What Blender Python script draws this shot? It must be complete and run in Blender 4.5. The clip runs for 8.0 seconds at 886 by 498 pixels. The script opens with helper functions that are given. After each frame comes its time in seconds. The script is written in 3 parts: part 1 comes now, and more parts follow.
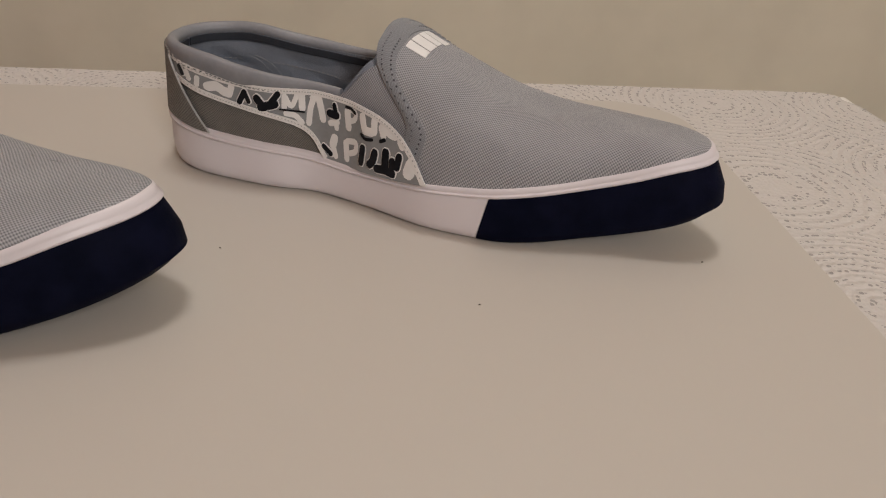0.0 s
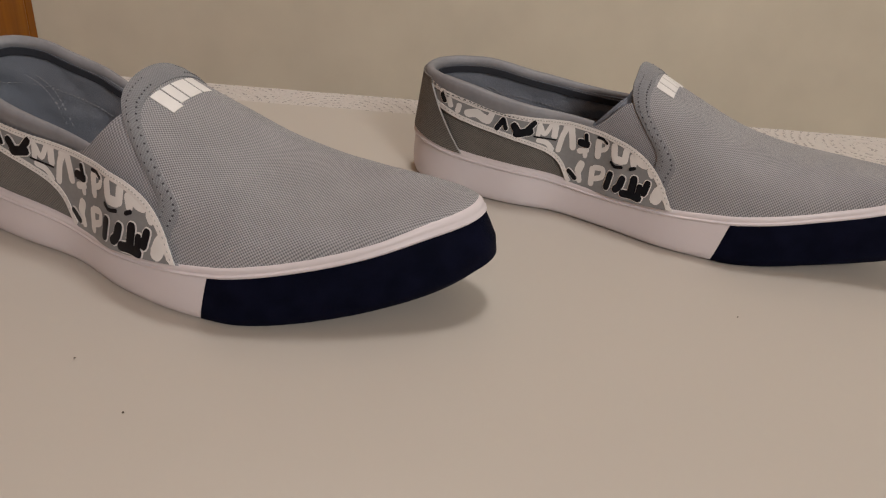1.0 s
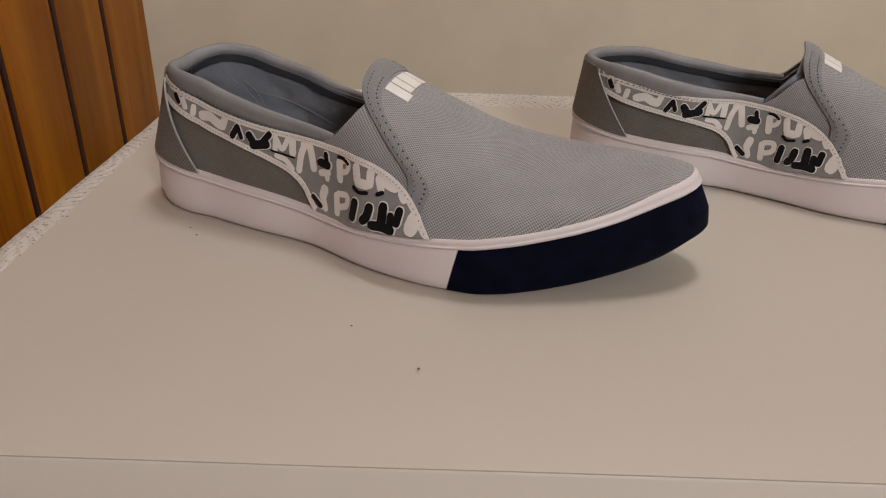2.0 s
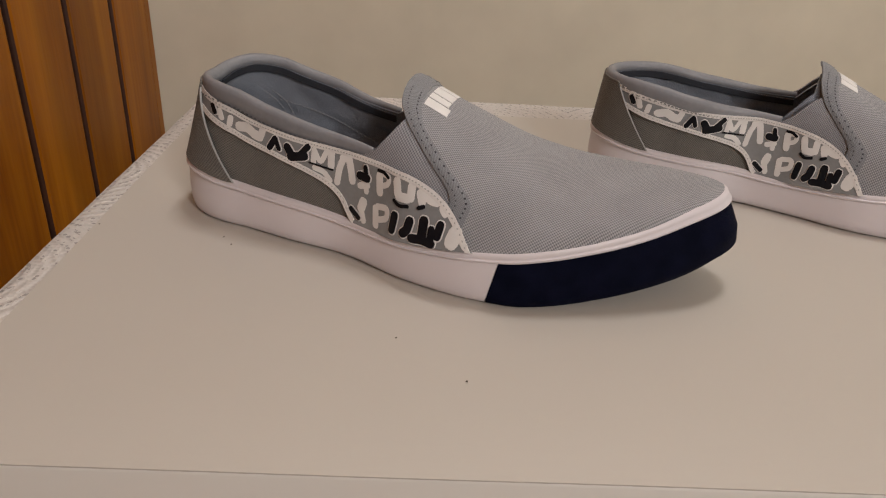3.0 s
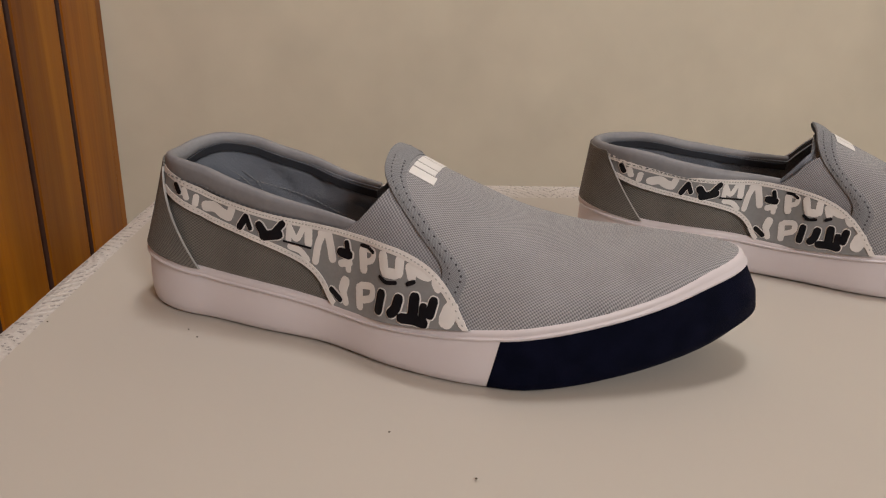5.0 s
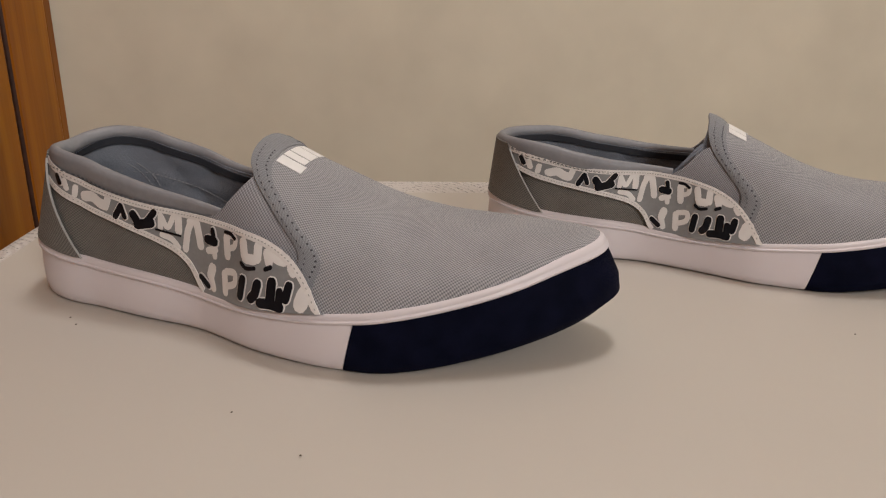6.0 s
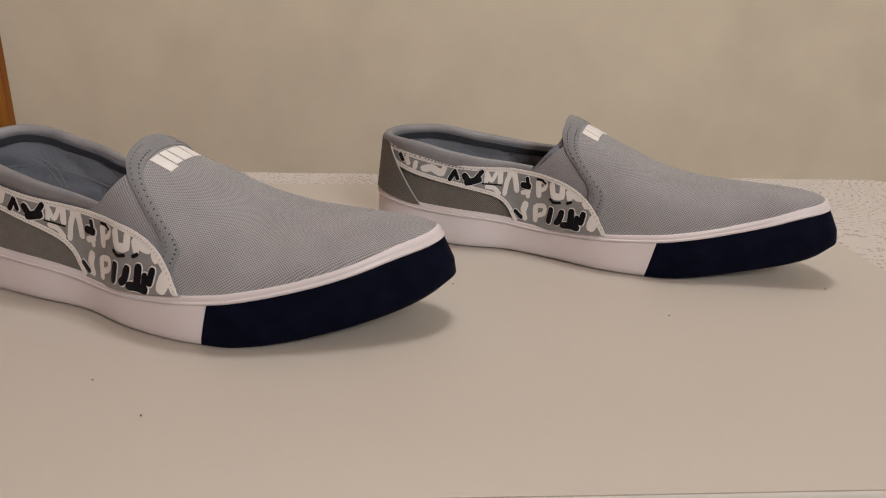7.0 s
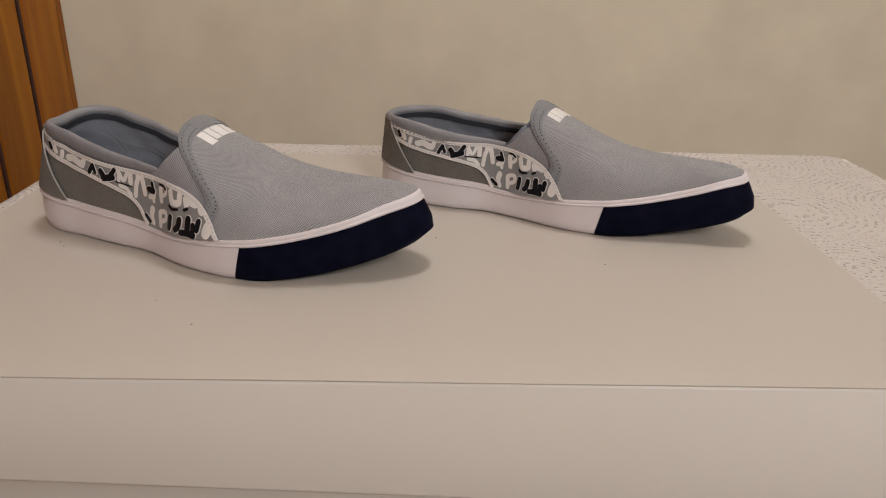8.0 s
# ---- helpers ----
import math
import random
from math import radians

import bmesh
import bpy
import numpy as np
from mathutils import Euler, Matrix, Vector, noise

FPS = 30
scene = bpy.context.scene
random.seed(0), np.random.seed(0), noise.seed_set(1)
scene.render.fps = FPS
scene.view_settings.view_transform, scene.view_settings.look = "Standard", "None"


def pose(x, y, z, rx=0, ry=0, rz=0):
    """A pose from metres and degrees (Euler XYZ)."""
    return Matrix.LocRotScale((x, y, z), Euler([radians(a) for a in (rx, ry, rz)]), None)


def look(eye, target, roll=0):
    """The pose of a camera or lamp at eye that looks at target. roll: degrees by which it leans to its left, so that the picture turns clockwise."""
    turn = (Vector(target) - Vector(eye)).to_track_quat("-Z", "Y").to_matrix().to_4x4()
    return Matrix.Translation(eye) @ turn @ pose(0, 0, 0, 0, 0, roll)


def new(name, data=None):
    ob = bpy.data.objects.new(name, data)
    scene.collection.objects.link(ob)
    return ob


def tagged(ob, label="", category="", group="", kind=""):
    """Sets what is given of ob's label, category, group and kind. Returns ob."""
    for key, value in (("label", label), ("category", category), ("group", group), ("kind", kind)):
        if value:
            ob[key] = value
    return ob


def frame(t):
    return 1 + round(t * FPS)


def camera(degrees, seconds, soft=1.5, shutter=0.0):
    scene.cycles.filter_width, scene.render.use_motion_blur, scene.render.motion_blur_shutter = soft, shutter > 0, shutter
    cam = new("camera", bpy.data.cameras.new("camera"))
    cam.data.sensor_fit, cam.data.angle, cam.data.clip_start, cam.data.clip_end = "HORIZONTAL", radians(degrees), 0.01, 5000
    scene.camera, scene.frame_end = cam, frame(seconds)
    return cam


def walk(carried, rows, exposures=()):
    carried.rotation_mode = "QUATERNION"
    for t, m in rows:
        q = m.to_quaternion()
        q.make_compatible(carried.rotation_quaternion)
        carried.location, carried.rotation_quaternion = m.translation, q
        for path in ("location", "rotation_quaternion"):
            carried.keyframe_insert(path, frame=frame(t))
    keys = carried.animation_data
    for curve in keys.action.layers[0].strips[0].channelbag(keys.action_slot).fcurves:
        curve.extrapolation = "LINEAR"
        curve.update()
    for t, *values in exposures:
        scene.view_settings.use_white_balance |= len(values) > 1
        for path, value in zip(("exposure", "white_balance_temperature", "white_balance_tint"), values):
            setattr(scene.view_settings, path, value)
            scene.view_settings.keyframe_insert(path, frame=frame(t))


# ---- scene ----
cam = camera(61.6, 8.0, 1.15)
PATH = [
    (0, (0.207, -0.220, 0.178), (0.320, 1.497, -0.841), 3.0),
    (0.5, (0.135, -0.242, 0.179), (0.244, 1.501, -0.797), 3.9),
    (1, (0.095, -0.263, 0.187), (0.120, 1.492, -0.771), 4.9),
    (1.5, (0.043, -0.28, 0.18), (0.001, 1.494, -0.743), 3.4),
    (2, (0.002, -0.296, 0.177), (-0.028, 1.475, -0.752), 1.7),
    (3.5, (-0.031, -0.3, 0.187), (0.018, 1.474, -0.734), 3.6),
    (4, (-0.037, -0.284, 0.187), (0.016, 1.559, -0.588), 2.8),
    (5.5, (-0.027, -0.272, 0.15), (0.08, 1.611, -0.518), 1.2),
    (6, (0.029, -0.283, 0.155), (0.106, 1.603, -0.507), 1.0),
    (6.5, (0.067, -0.302, 0.16), (0.169, 1.579, -0.512), 1.3),
    (7, (0.097, -0.327, 0.174), (0.197, 1.544, -0.527), 1.5),
    (7.5, (0.116, -0.37, 0.189), (0.161, 1.485, -0.558), 1.5),
    (8, (0.127, -0.428, 0.206), (0.139, 1.413, -0.575), 1.4),
]
walk(cam, [(t, look(eye, aim, roll)) for t, eye, aim, roll in PATH], [(0.0, -0.13), (2.0, -0.07), (4.0, 0.02), (8.0, 0.02)])

# ---- light ----
world = bpy.data.worlds.new("world")
scene.world = world
world.use_nodes = True
world.node_tree.nodes["Background"].inputs[0].default_value = (1.0, 0.86, 0.68, 1)
world.node_tree.nodes["Background"].inputs[1].default_value = 0.02


def area_lamp(name, at, aim, size, watts, colour):
    data = bpy.data.lights.new(name, "AREA")
    data.shape, data.size, data.energy, data.color = "DISK", size, watts, colour
    ob = new(name, data)
    ob.matrix_world = look(at, aim)
    return ob


area_lamp("ceiling_lamp_light", (0.22, 0.27, 1.66), (0.15, 0.10, 0.0), 0.36, 7.4, (0.967, 0.932, 0.930))
area_lamp("wall_lamp_light", (0.95, -1.85, 1.30), (0.2, 0.2, 0.0), 0.6, 23.0, (0.967, 0.932, 0.930))


# ---- materials ----
def material(name, colour, rough=0.6, metal=0.0, sheen=0.0):
    m = bpy.data.materials.new(name)
    m.use_nodes = True
    b = m.node_tree.nodes["Principled BSDF"]
    b.inputs["Base Color"].default_value = (*colour, 1)
    b.inputs["Roughness"].default_value = rough
    b.inputs["Metallic"].default_value = metal
    b.inputs["Sheen Weight"].default_value = sheen
    return m


def node(m, kind, **values):
    n = m.node_tree.nodes.new(kind)
    for key, value in values.items():
        n.inputs[key].default_value = value
    return n


def wire(m, a, b):
    m.node_tree.links.new(a, b)


def vary(m, colours, scale, detail=4.0, coord="Object", stretch=(1, 1, 1), second=None):
    """Colour that drifts between the given ones with noise, at one or two scales."""
    b = m.node_tree.nodes["Principled BSDF"]
    tc = node(m, "ShaderNodeTexCoord")
    mp = node(m, "ShaderNodeMapping", Scale=stretch)
    wire(m, tc.outputs[coord], mp.inputs[0])
    ns = node(m, "ShaderNodeTexNoise", Scale=scale, Detail=detail)
    wire(m, mp.outputs[0], ns.inputs["Vector"])
    ramp = node(m, "ShaderNodeValToRGB")
    ramp.color_ramp.elements[0].position, ramp.color_ramp.elements[1].position = 0.32, 0.68
    ramp.color_ramp.elements[0].color = (*colours[0], 1)
    ramp.color_ramp.elements[1].color = (*colours[1], 1)
    wire(m, ns.outputs["Fac"], ramp.inputs[0])
    out = ramp.outputs[0]
    if second:
        n2 = node(m, "ShaderNodeTexNoise", Scale=second, Detail=3.0)
        wire(m, mp.outputs[0], n2.inputs["Vector"])
        mix = m.node_tree.nodes.new("ShaderNodeMix")
        mix.data_type, mix.blend_type = "RGBA", "MULTIPLY"
        r2 = node(m, "ShaderNodeMapRange")
        r2.inputs[3].default_value, r2.inputs[4].default_value = 0.86, 1.1
        wire(m, n2.outputs["Fac"], r2.inputs[0])
        mix.inputs[0].default_value = 1.0
        wire(m, out, mix.inputs[6])
        wire(m, r2.outputs[0], mix.inputs[7])
        out = mix.outputs[2]
    wire(m, out, b.inputs["Base Color"])
    return mp, out


def relief(m, height, strength, distance):
    bp = node(m, "ShaderNodeBump", Strength=strength, Distance=distance)
    wire(m, height, bp.inputs["Height"])
    wire(m, bp.outputs[0], m.node_tree.nodes["Principled BSDF"].inputs["Normal"])


def canvas(name, thread, gap, pitch, depth=0.0004, rough=0.85):
    """Plain-woven cloth: raised over-threads in both directions, darker gaps between."""
    m = material(name, thread, rough, sheen=0.15)
    b = m.node_tree.nodes["Principled BSDF"]
    uv = node(m, "ShaderNodeUVMap")
    wob = node(m, "ShaderNodeTexNoise", Scale=160.0, Detail=2.0)
    wire(m, uv.outputs[0], wob.inputs["Vector"])
    sc = m.node_tree.nodes.new("ShaderNodeVectorMath")
    sc.operation = "MULTIPLY_ADD"
    sc.inputs[1].default_value = (pitch * 0.12,) * 3
    wire(m, wob.outputs["Color"], sc.inputs[0])
    wire(m, uv.outputs[0], sc.inputs[2])
    sep = node(m, "ShaderNodeSeparateXYZ")
    wire(m, sc.outputs[0], sep.inputs[0])

    def math_node(op, a, c=None):
        n = m.node_tree.nodes.new("ShaderNodeMath")
        n.operation = op
        for i, v in enumerate((a, c)):
            if v is None:
                continue
            if isinstance(v, (int, float)):
                n.inputs[i].default_value = v
            else:
                wire(m, v, n.inputs[i])
        return n.outputs[0]
    k = 2 * math.pi / pitch
    su = math_node("SINE", math_node("MULTIPLY", sep.outputs[0], k))
    sv = math_node("SINE", math_node("MULTIPLY", sep.outputs[1], k))
    weave = math_node("ADD", math_node("MULTIPLY", math_node("MULTIPLY", su, sv), 0.5), 0.5)
    big = node(m, "ShaderNodeTexNoise", Scale=45.0, Detail=4.0)
    wire(m, uv.outputs[0], big.inputs["Vector"])
    fac = math_node("ADD", math_node("MULTIPLY", weave, 0.8), math_node("MULTIPLY", big.outputs["Fac"], 0.25))
    ramp = node(m, "ShaderNodeValToRGB")
    ramp.color_ramp.elements[0].position, ramp.color_ramp.elements[1].position = 0.18, 0.80
    ramp.color_ramp.elements[0].color = (*gap, 1)
    ramp.color_ramp.elements[1].color = (*thread, 1)
    wire(m, fac, ramp.inputs[0])
    wire(m, ramp.outputs[0], b.inputs["Base Color"])
    relief(m, weave, 0.6, depth)
    return m


VAMP_CLOTH = canvas("vamp_canvas", (0.425, 0.427, 0.450), (0.150, 0.152, 0.163), 0.00155, 0.0006)
QUARTER_CLOTH = canvas("quarter_canvas", (0.215, 0.204, 0.184), (0.065, 0.061, 0.055), 0.0014, 0.0006)
GORE_CLOTH = canvas("elastic_gore", (0.36, 0.36, 0.385), (0.125, 0.127, 0.14), 0.0014)
LINING_CLOTH = canvas("lining_cloth", (0.255, 0.282, 0.335), (0.155, 0.175, 0.212), 0.0009, rough=0.5)
BINDING_CLOTH = canvas("binding_cloth", (0.275, 0.285, 0.305), (0.17, 0.178, 0.195), 0.0012)

COLLAR_SKIN = material("collar_leatherette", (0.30, 0.31, 0.335), 0.5)
vary(COLLAR_SKIN, ((0.215, 0.22, 0.24), (0.255, 0.26, 0.28)), 60, second=400)
STRIPE_SKIN = material("stripe_leatherette", (0.27, 0.28, 0.29), 0.45)
vary(STRIPE_SKIN, ((0.25, 0.26, 0.27), (0.285, 0.295, 0.305)), 80, second=500)
WHITE_SKIN = material("white_edging", (0.72, 0.70, 0.68), 0.5)
vary(WHITE_SKIN, ((0.76, 0.74, 0.735), (0.84, 0.825, 0.815)), 70, second=600)
WHITE_PRINT = material("white_print", (0.72, 0.71, 0.70), 0.45)
vary(WHITE_PRINT, ((0.77, 0.765, 0.76), (0.85, 0.84, 0.835)), 90)
BLACK_PRINT = material("black_print", (0.012, 0.014, 0.022), 0.4)
vary(BLACK_PRINT, ((0.004, 0.005, 0.008), (0.008, 0.009, 0.014)), 200)
BLACK_PRINT.node_tree.nodes["Principled BSDF"].inputs["Specular IOR Level"].default_value = 0.25
THREAD = material("thread", (0.26, 0.27, 0.29), 0.8)
PALE_THREAD = material("pale_thread", (0.40, 0.40, 0.39), 0.8)
DARK_THREAD = material("dark_thread", (0.10, 0.105, 0.12), 0.8)
INNER_BAND = material("inner_band", (0.03, 0.034, 0.045), 0.8)
DARK_HOLE = material("needle_hole", (0.05, 0.05, 0.06), 0.9)
RUBBER = material("white_rubber", (0.70, 0.655, 0.66), 0.42)
_, _c = vary(RUBBER, ((0.675, 0.63, 0.66), (0.715, 0.67, 0.70)), 14)
NAVY = material("navy_rubber", (0.004, 0.005, 0.014), 0.55)
NAVY.node_tree.nodes["Principled BSDF"].inputs["Specular IOR Level"].default_value = 0.03
_, _c = vary(NAVY, ((0.0025, 0.0035, 0.011), (0.005, 0.006, 0.018)), 90, second=700)
_n = node(NAVY, "ShaderNodeTexNoise", Scale=1400.0, Detail=2.0)
relief(NAVY, _n.outputs["Fac"], 0.25, 0.0003)
OUTSOLE = material("outsole_rubber", (0.03, 0.032, 0.045), 0.7)
INSOLE = canvas("insole_cloth", (0.10, 0.115, 0.14), (0.07, 0.08, 0.10), 0.0012)

PAPER = material("cream_sheet", (0.60, 0.56, 0.50), 0.55)
_mp, _c = vary(PAPER, ((0.542, 0.504, 0.454), (0.556, 0.519, 0.469)), 2.5)
_n = node(PAPER, "ShaderNodeTexNoise", Scale=9.0, Detail=3.0)
relief(PAPER, _n.outputs["Fac"], 0.03, 0.004)
WHITE_BOARD = material("white_lacquer", (0.74, 0.69, 0.61), 0.4)
vary(WHITE_BOARD, ((0.855, 0.835, 0.785), (0.875, 0.855, 0.81)), 3.5)
WALL = material("wall_paint", (0.54, 0.47, 0.35), 0.85)
_mp, _c = vary(WALL, ((0.71, 0.655, 0.535), (0.74, 0.69, 0.57)), 2.0, second=14)
_n = node(WALL, "ShaderNodeTexNoise", Scale=220.0, Detail=3.0)
relief(WALL, _n.outputs["Fac"], 0.12, 0.001)
CEILING = material("ceiling_paint", (0.75, 0.72, 0.66), 0.9)
# Darkness of the board gaps is put into the colour of flanks and backing.
GROOVE = material("groove_dark", (0.040, 0.011, 0.003), 0.6)
vary(GROOVE, ((0.028, 0.007, 0.002), (0.055, 0.015, 0.004)), 20)
FLOOR = material("floor_board", (0.16, 0.11, 0.08), 0.5)
vary(FLOOR, ((0.13, 0.09, 0.06), (0.19, 0.13, 0.09)), 6, stretch=(1, 6, 1))
CRUMB = material("crumb", (0.10, 0.08, 0.06), 0.9)
LAMP_GLASS = material("lamp_glass", (0.9, 0.88, 0.82), 0.3)
LAMP_GLASS.node_tree.nodes["Principled BSDF"].inputs["Emission Color"].default_value = (1, 0.86, 0.7, 1)
LAMP_GLASS.node_tree.nodes["Principled BSDF"].inputs["Emission Strength"].default_value = 3.0


def pine():
    """Varnished pine: long grain along z, knots, each board its own tone."""
    m = material("varnished_pine", (0.30, 0.12, 0.03), 0.3)
    b = m.node_tree.nodes["Principled BSDF"]
    tc = node(m, "ShaderNodeTexCoord")
    info = node(m, "ShaderNodeObjectInfo")
    add = m.node_tree.nodes.new("ShaderNodeVectorMath")
    add.operation = "ADD"
    wire(m, tc.outputs["Object"], add.inputs[0])
    comb = node(m, "ShaderNodeCombineXYZ")
    mul = m.node_tree.nodes.new("ShaderNodeMath")
    mul.operation = "MULTIPLY"
    mul.inputs[1].default_value = 17.0
    wire(m, info.outputs["Random"], mul.inputs[0])
    for i in range(3):
        wire(m, mul.outputs[0], comb.inputs[i])
    wire(m, comb.outputs[0], add.inputs[1])
    mp = node(m, "ShaderNodeMapping", Scale=(9, 9, 0.5))
    wire(m, add.outputs[0], mp.inputs[0])
    grain = node(m, "ShaderNodeTexNoise", Scale=3.0, Detail=6.0, Distortion=0.8)
    wire(m, mp.outputs[0], grain.inputs["Vector"])
    fine = node(m, "ShaderNodeTexNoise", Scale=22.0, Detail=3.0)
    wire(m, mp.outputs[0], fine.inputs["Vector"])
    ramp = node(m, "ShaderNodeValToRGB")
    e = ramp.color_ramp.elements
    e[0].position, e[1].position = 0.28, 0.75
    e[0].color, e[1].color = (0.19, 0.050, 0.002, 1), (0.43, 0.165, 0.006, 1)
    mid = e.new(0.5)
    mid.color = (0.32, 0.108, 0.003, 1)
    b.inputs["Specular IOR Level"].default_value = 0.2
    mix = m.node_tree.nodes.new("ShaderNodeMath")
    mix.operation = "MULTIPLY_ADD"
    mix.inputs[1].default_value = 0.25
    wire(m, fine.outputs["Fac"], mix.inputs[0])
    wire(m, grain.outputs["Fac"], mix.inputs[2])
    sub = m.node_tree.nodes.new("ShaderNodeMath")
    sub.operation = "SUBTRACT"
    sub.inputs[1].default_value = 0.12
    wire(m, mix.outputs[0], sub.inputs[0])
    wire(m, sub.outputs[0], ramp.inputs[0])
    tone = node(m, "ShaderNodeMapRange")
    tone.inputs[3].default_value, tone.inputs[4].default_value = 0.62, 1.2
    wire(m, info.outputs["Random"], tone.inputs[0])
    shade = m.node_tree.nodes.new("ShaderNodeMix")
    shade.data_type, shade.blend_type = "RGBA", "MULTIPLY"
    shade.inputs[0].default_value = 1.0
    wire(m, ramp.outputs[0], shade.inputs[6])
    wire(m, tone.outputs[0], shade.inputs[7])
    # long tongues of darker brown, set by noise
    long = node(m, "ShaderNodeMapping", Scale=(5, 5, 0.7))
    wire(m, add.outputs[0], long.inputs[0])
    streaks = node(m, "ShaderNodeTexNoise", Scale=1.5, Detail=2.0, Distortion=0.5)
    wire(m, long.outputs[0], streaks.inputs["Vector"])
    deep = node(m, "ShaderNodeMapRange")
    deep.inputs[1].default_value, deep.inputs[2].default_value = 0.52, 0.74
    deep.inputs[3].default_value, deep.inputs[4].default_value = 0.0, 0.6
    wire(m, streaks.outputs["Fac"], deep.inputs[0])
    streaked = m.node_tree.nodes.new("ShaderNodeMix")
    streaked.data_type = "RGBA"
    streaked.inputs[7].default_value = (0.075, 0.017, 0.002, 1)
    wire(m, deep.outputs[0], streaked.inputs[0])
    wire(m, shade.outputs[2], streaked.inputs[6])
    wire(m, streaked.outputs[2], b.inputs["Base Color"])
    relief(m, fine.outputs["Fac"], 0.12, 0.001)
    return m


PINE = pine()


def lace():
    """White crochet: rings of small open holes round a lattice of rosettes, thread relief between."""
    m = material("lace_cloth", (0.62, 0.585, 0.555), 0.9, sheen=0.1)
    b = m.node_tree.nodes["Principled BSDF"]
    tc = node(m, "ShaderNodeTexCoord")
    vor = node(m, "ShaderNodeTexVoronoi", Scale=7.5, Randomness=0.35)
    wire(m, tc.outputs["Object"], vor.inputs["Vector"])

    def math_node(op, a, c=None):
        n = m.node_tree.nodes.new("ShaderNodeMath")
        n.operation = op
        for i, v in enumerate((a, c)):
            if v is None:
                continue
            if isinstance(v, (int, float)):
                n.inputs[i].default_value = v
            else:
                wire(m, v, n.inputs[i])
        return n.outputs[0]
    rings = math_node("SINE", math_node("MULTIPLY", vor.outputs["Distance"], 150.0))
    holes = node(m, "ShaderNodeTexVoronoi", Scale=330.0, Randomness=0.6)
    wire(m, tc.outputs["Object"], holes.inputs["Vector"])
    dot = math_node("LESS_THAN", holes.outputs["Distance"], 0.46)
    patch = node(m, "ShaderNodeTexNoise", Scale=16.0, Detail=2.0)
    wire(m, tc.outputs["Object"], patch.inputs["Vector"])
    on = math_node("GREATER_THAN", math_node("ADD", rings, math_node("MULTIPLY", patch.outputs["Fac"], 2.2)), 1.5)
    gap = math_node("MULTIPLY", math_node("MULTIPLY", dot, on), 0.42)
    tr = node(m, "ShaderNodeBsdfTransparent")
    mx = node(m, "ShaderNodeMixShader")
    wire(m, gap, mx.inputs[0])
    wire(m, b.outputs[0], mx.inputs[1])
    wire(m, tr.outputs[0], mx.inputs[2])
    wire(m, mx.outputs[0], m.node_tree.nodes["Material Output"].inputs[0])
    relief(m, math_node("ADD", math_node("MULTIPLY", holes.outputs["Distance"], 1.0), math_node("MULTIPLY", rings, 0.25)), 0.8, 0.0012)
    return m


LACE = lace()


# ---- mesh helpers ----
def mesh_object(name, bm, mat, smooth=True):
    bmesh.ops.recalc_face_normals(bm, faces=bm.faces)
    for e in bm.edges:
        if len(e.link_faces) == 2 and e.calc_face_angle(0.0) > 0.9:
            e.smooth = False
    me = bpy.data.meshes.new(name)
    bm.to_mesh(me)
    bm.free()
    if smooth:
        for p in me.polygons:
            p.use_smooth = True
    me.materials.append(mat)
    return new(name, me)


def part(name, bm, mat, parent, label="", smooth=True):
    ob = mesh_object(name, bm, mat, smooth)
    ob.parent = parent
    if label:
        ob["label"] = label
    return ob


def box(bm, lo, hi, bevel=0.0):
    v = bmesh.ops.create_cube(bm, size=1)["verts"]
    for p in v:
        p.co = Vector([lo[i] + (p.co[i] + 0.5) * (hi[i] - lo[i]) for i in range(3)])
    if bevel:
        edges = list({e for p in v for e in p.link_edges})
        bmesh.ops.bevel(bm, geom=edges, offset=bevel, segments=3, affect="EDGES", profile=0.5)
    return v


def sheet(fn, nu, nv, thick=True, uv=None):
    """A shell over (u, v) in 0..1: fn(u, v, layer) gives the place on the upper (1) or under layer (0)."""
    bm = bmesh.new()
    lay = bm.loops.layers.uv.new("UVMap")
    rows = {}
    for k in ((1, 0) if thick else (1,)):
        for i in range(nu + 1):
            for j in range(nv + 1):
                rows[k, i, j] = bm.verts.new(fn(i / nu, j / nv, k))

    def face(keys):
        vs = [rows[q] for q in keys]
        f = bm.faces.new(vs)
        for loop, q in zip(f.loops, keys):
            u, v = q[1] / nu, q[2] / nv
            loop[lay].uv = uv(u, v) if uv else (u, v)
    for k in ((1, 0) if thick else (1,)):
        for i in range(nu):
            for j in range(nv):
                face([(k, i, j), (k, i + 1, j), (k, i + 1, j + 1), (k, i, j + 1)])
    if thick:
        for i in range(nu):
            for j in (0, nv):
                face([(1, i, j), (1, i + 1, j), (0, i + 1, j), (0, i, j)])
        for j in range(nv):
            for i in (0, nu):
                face([(1, i, j), (1, i, j + 1), (0, i, j + 1), (0, i, j)])
    bmesh.ops.remove_doubles(bm, verts=bm.verts, dist=1e-6)
    bmesh.ops.dissolve_degenerate(bm, dist=1e-7, edges=bm.edges)
    return bm


def sweep(path, ring, bm=None, close=False):
    """Sweeps a ring of (across, up) offsets along path, a list of (place, across, up)."""
    bm = bm or bmesh.new()
    loops = [[bm.verts.new(p + a * c + b * d) for c, d in ring] for p, a, b in path]
    n = len(ring)
    pairs = list(zip(loops, loops[1:])) + ([(loops[-1], loops[0])] if close else [])
    for l1, l2 in pairs:
        for i in range(n):
            bm.faces.new((l1[i], l1[(i + 1) % n], l2[(i + 1) % n], l2[i]))
    if not close:
        bm.faces.new(loops[0][::-1])
        bm.faces.new(loops[-1])
    return bm


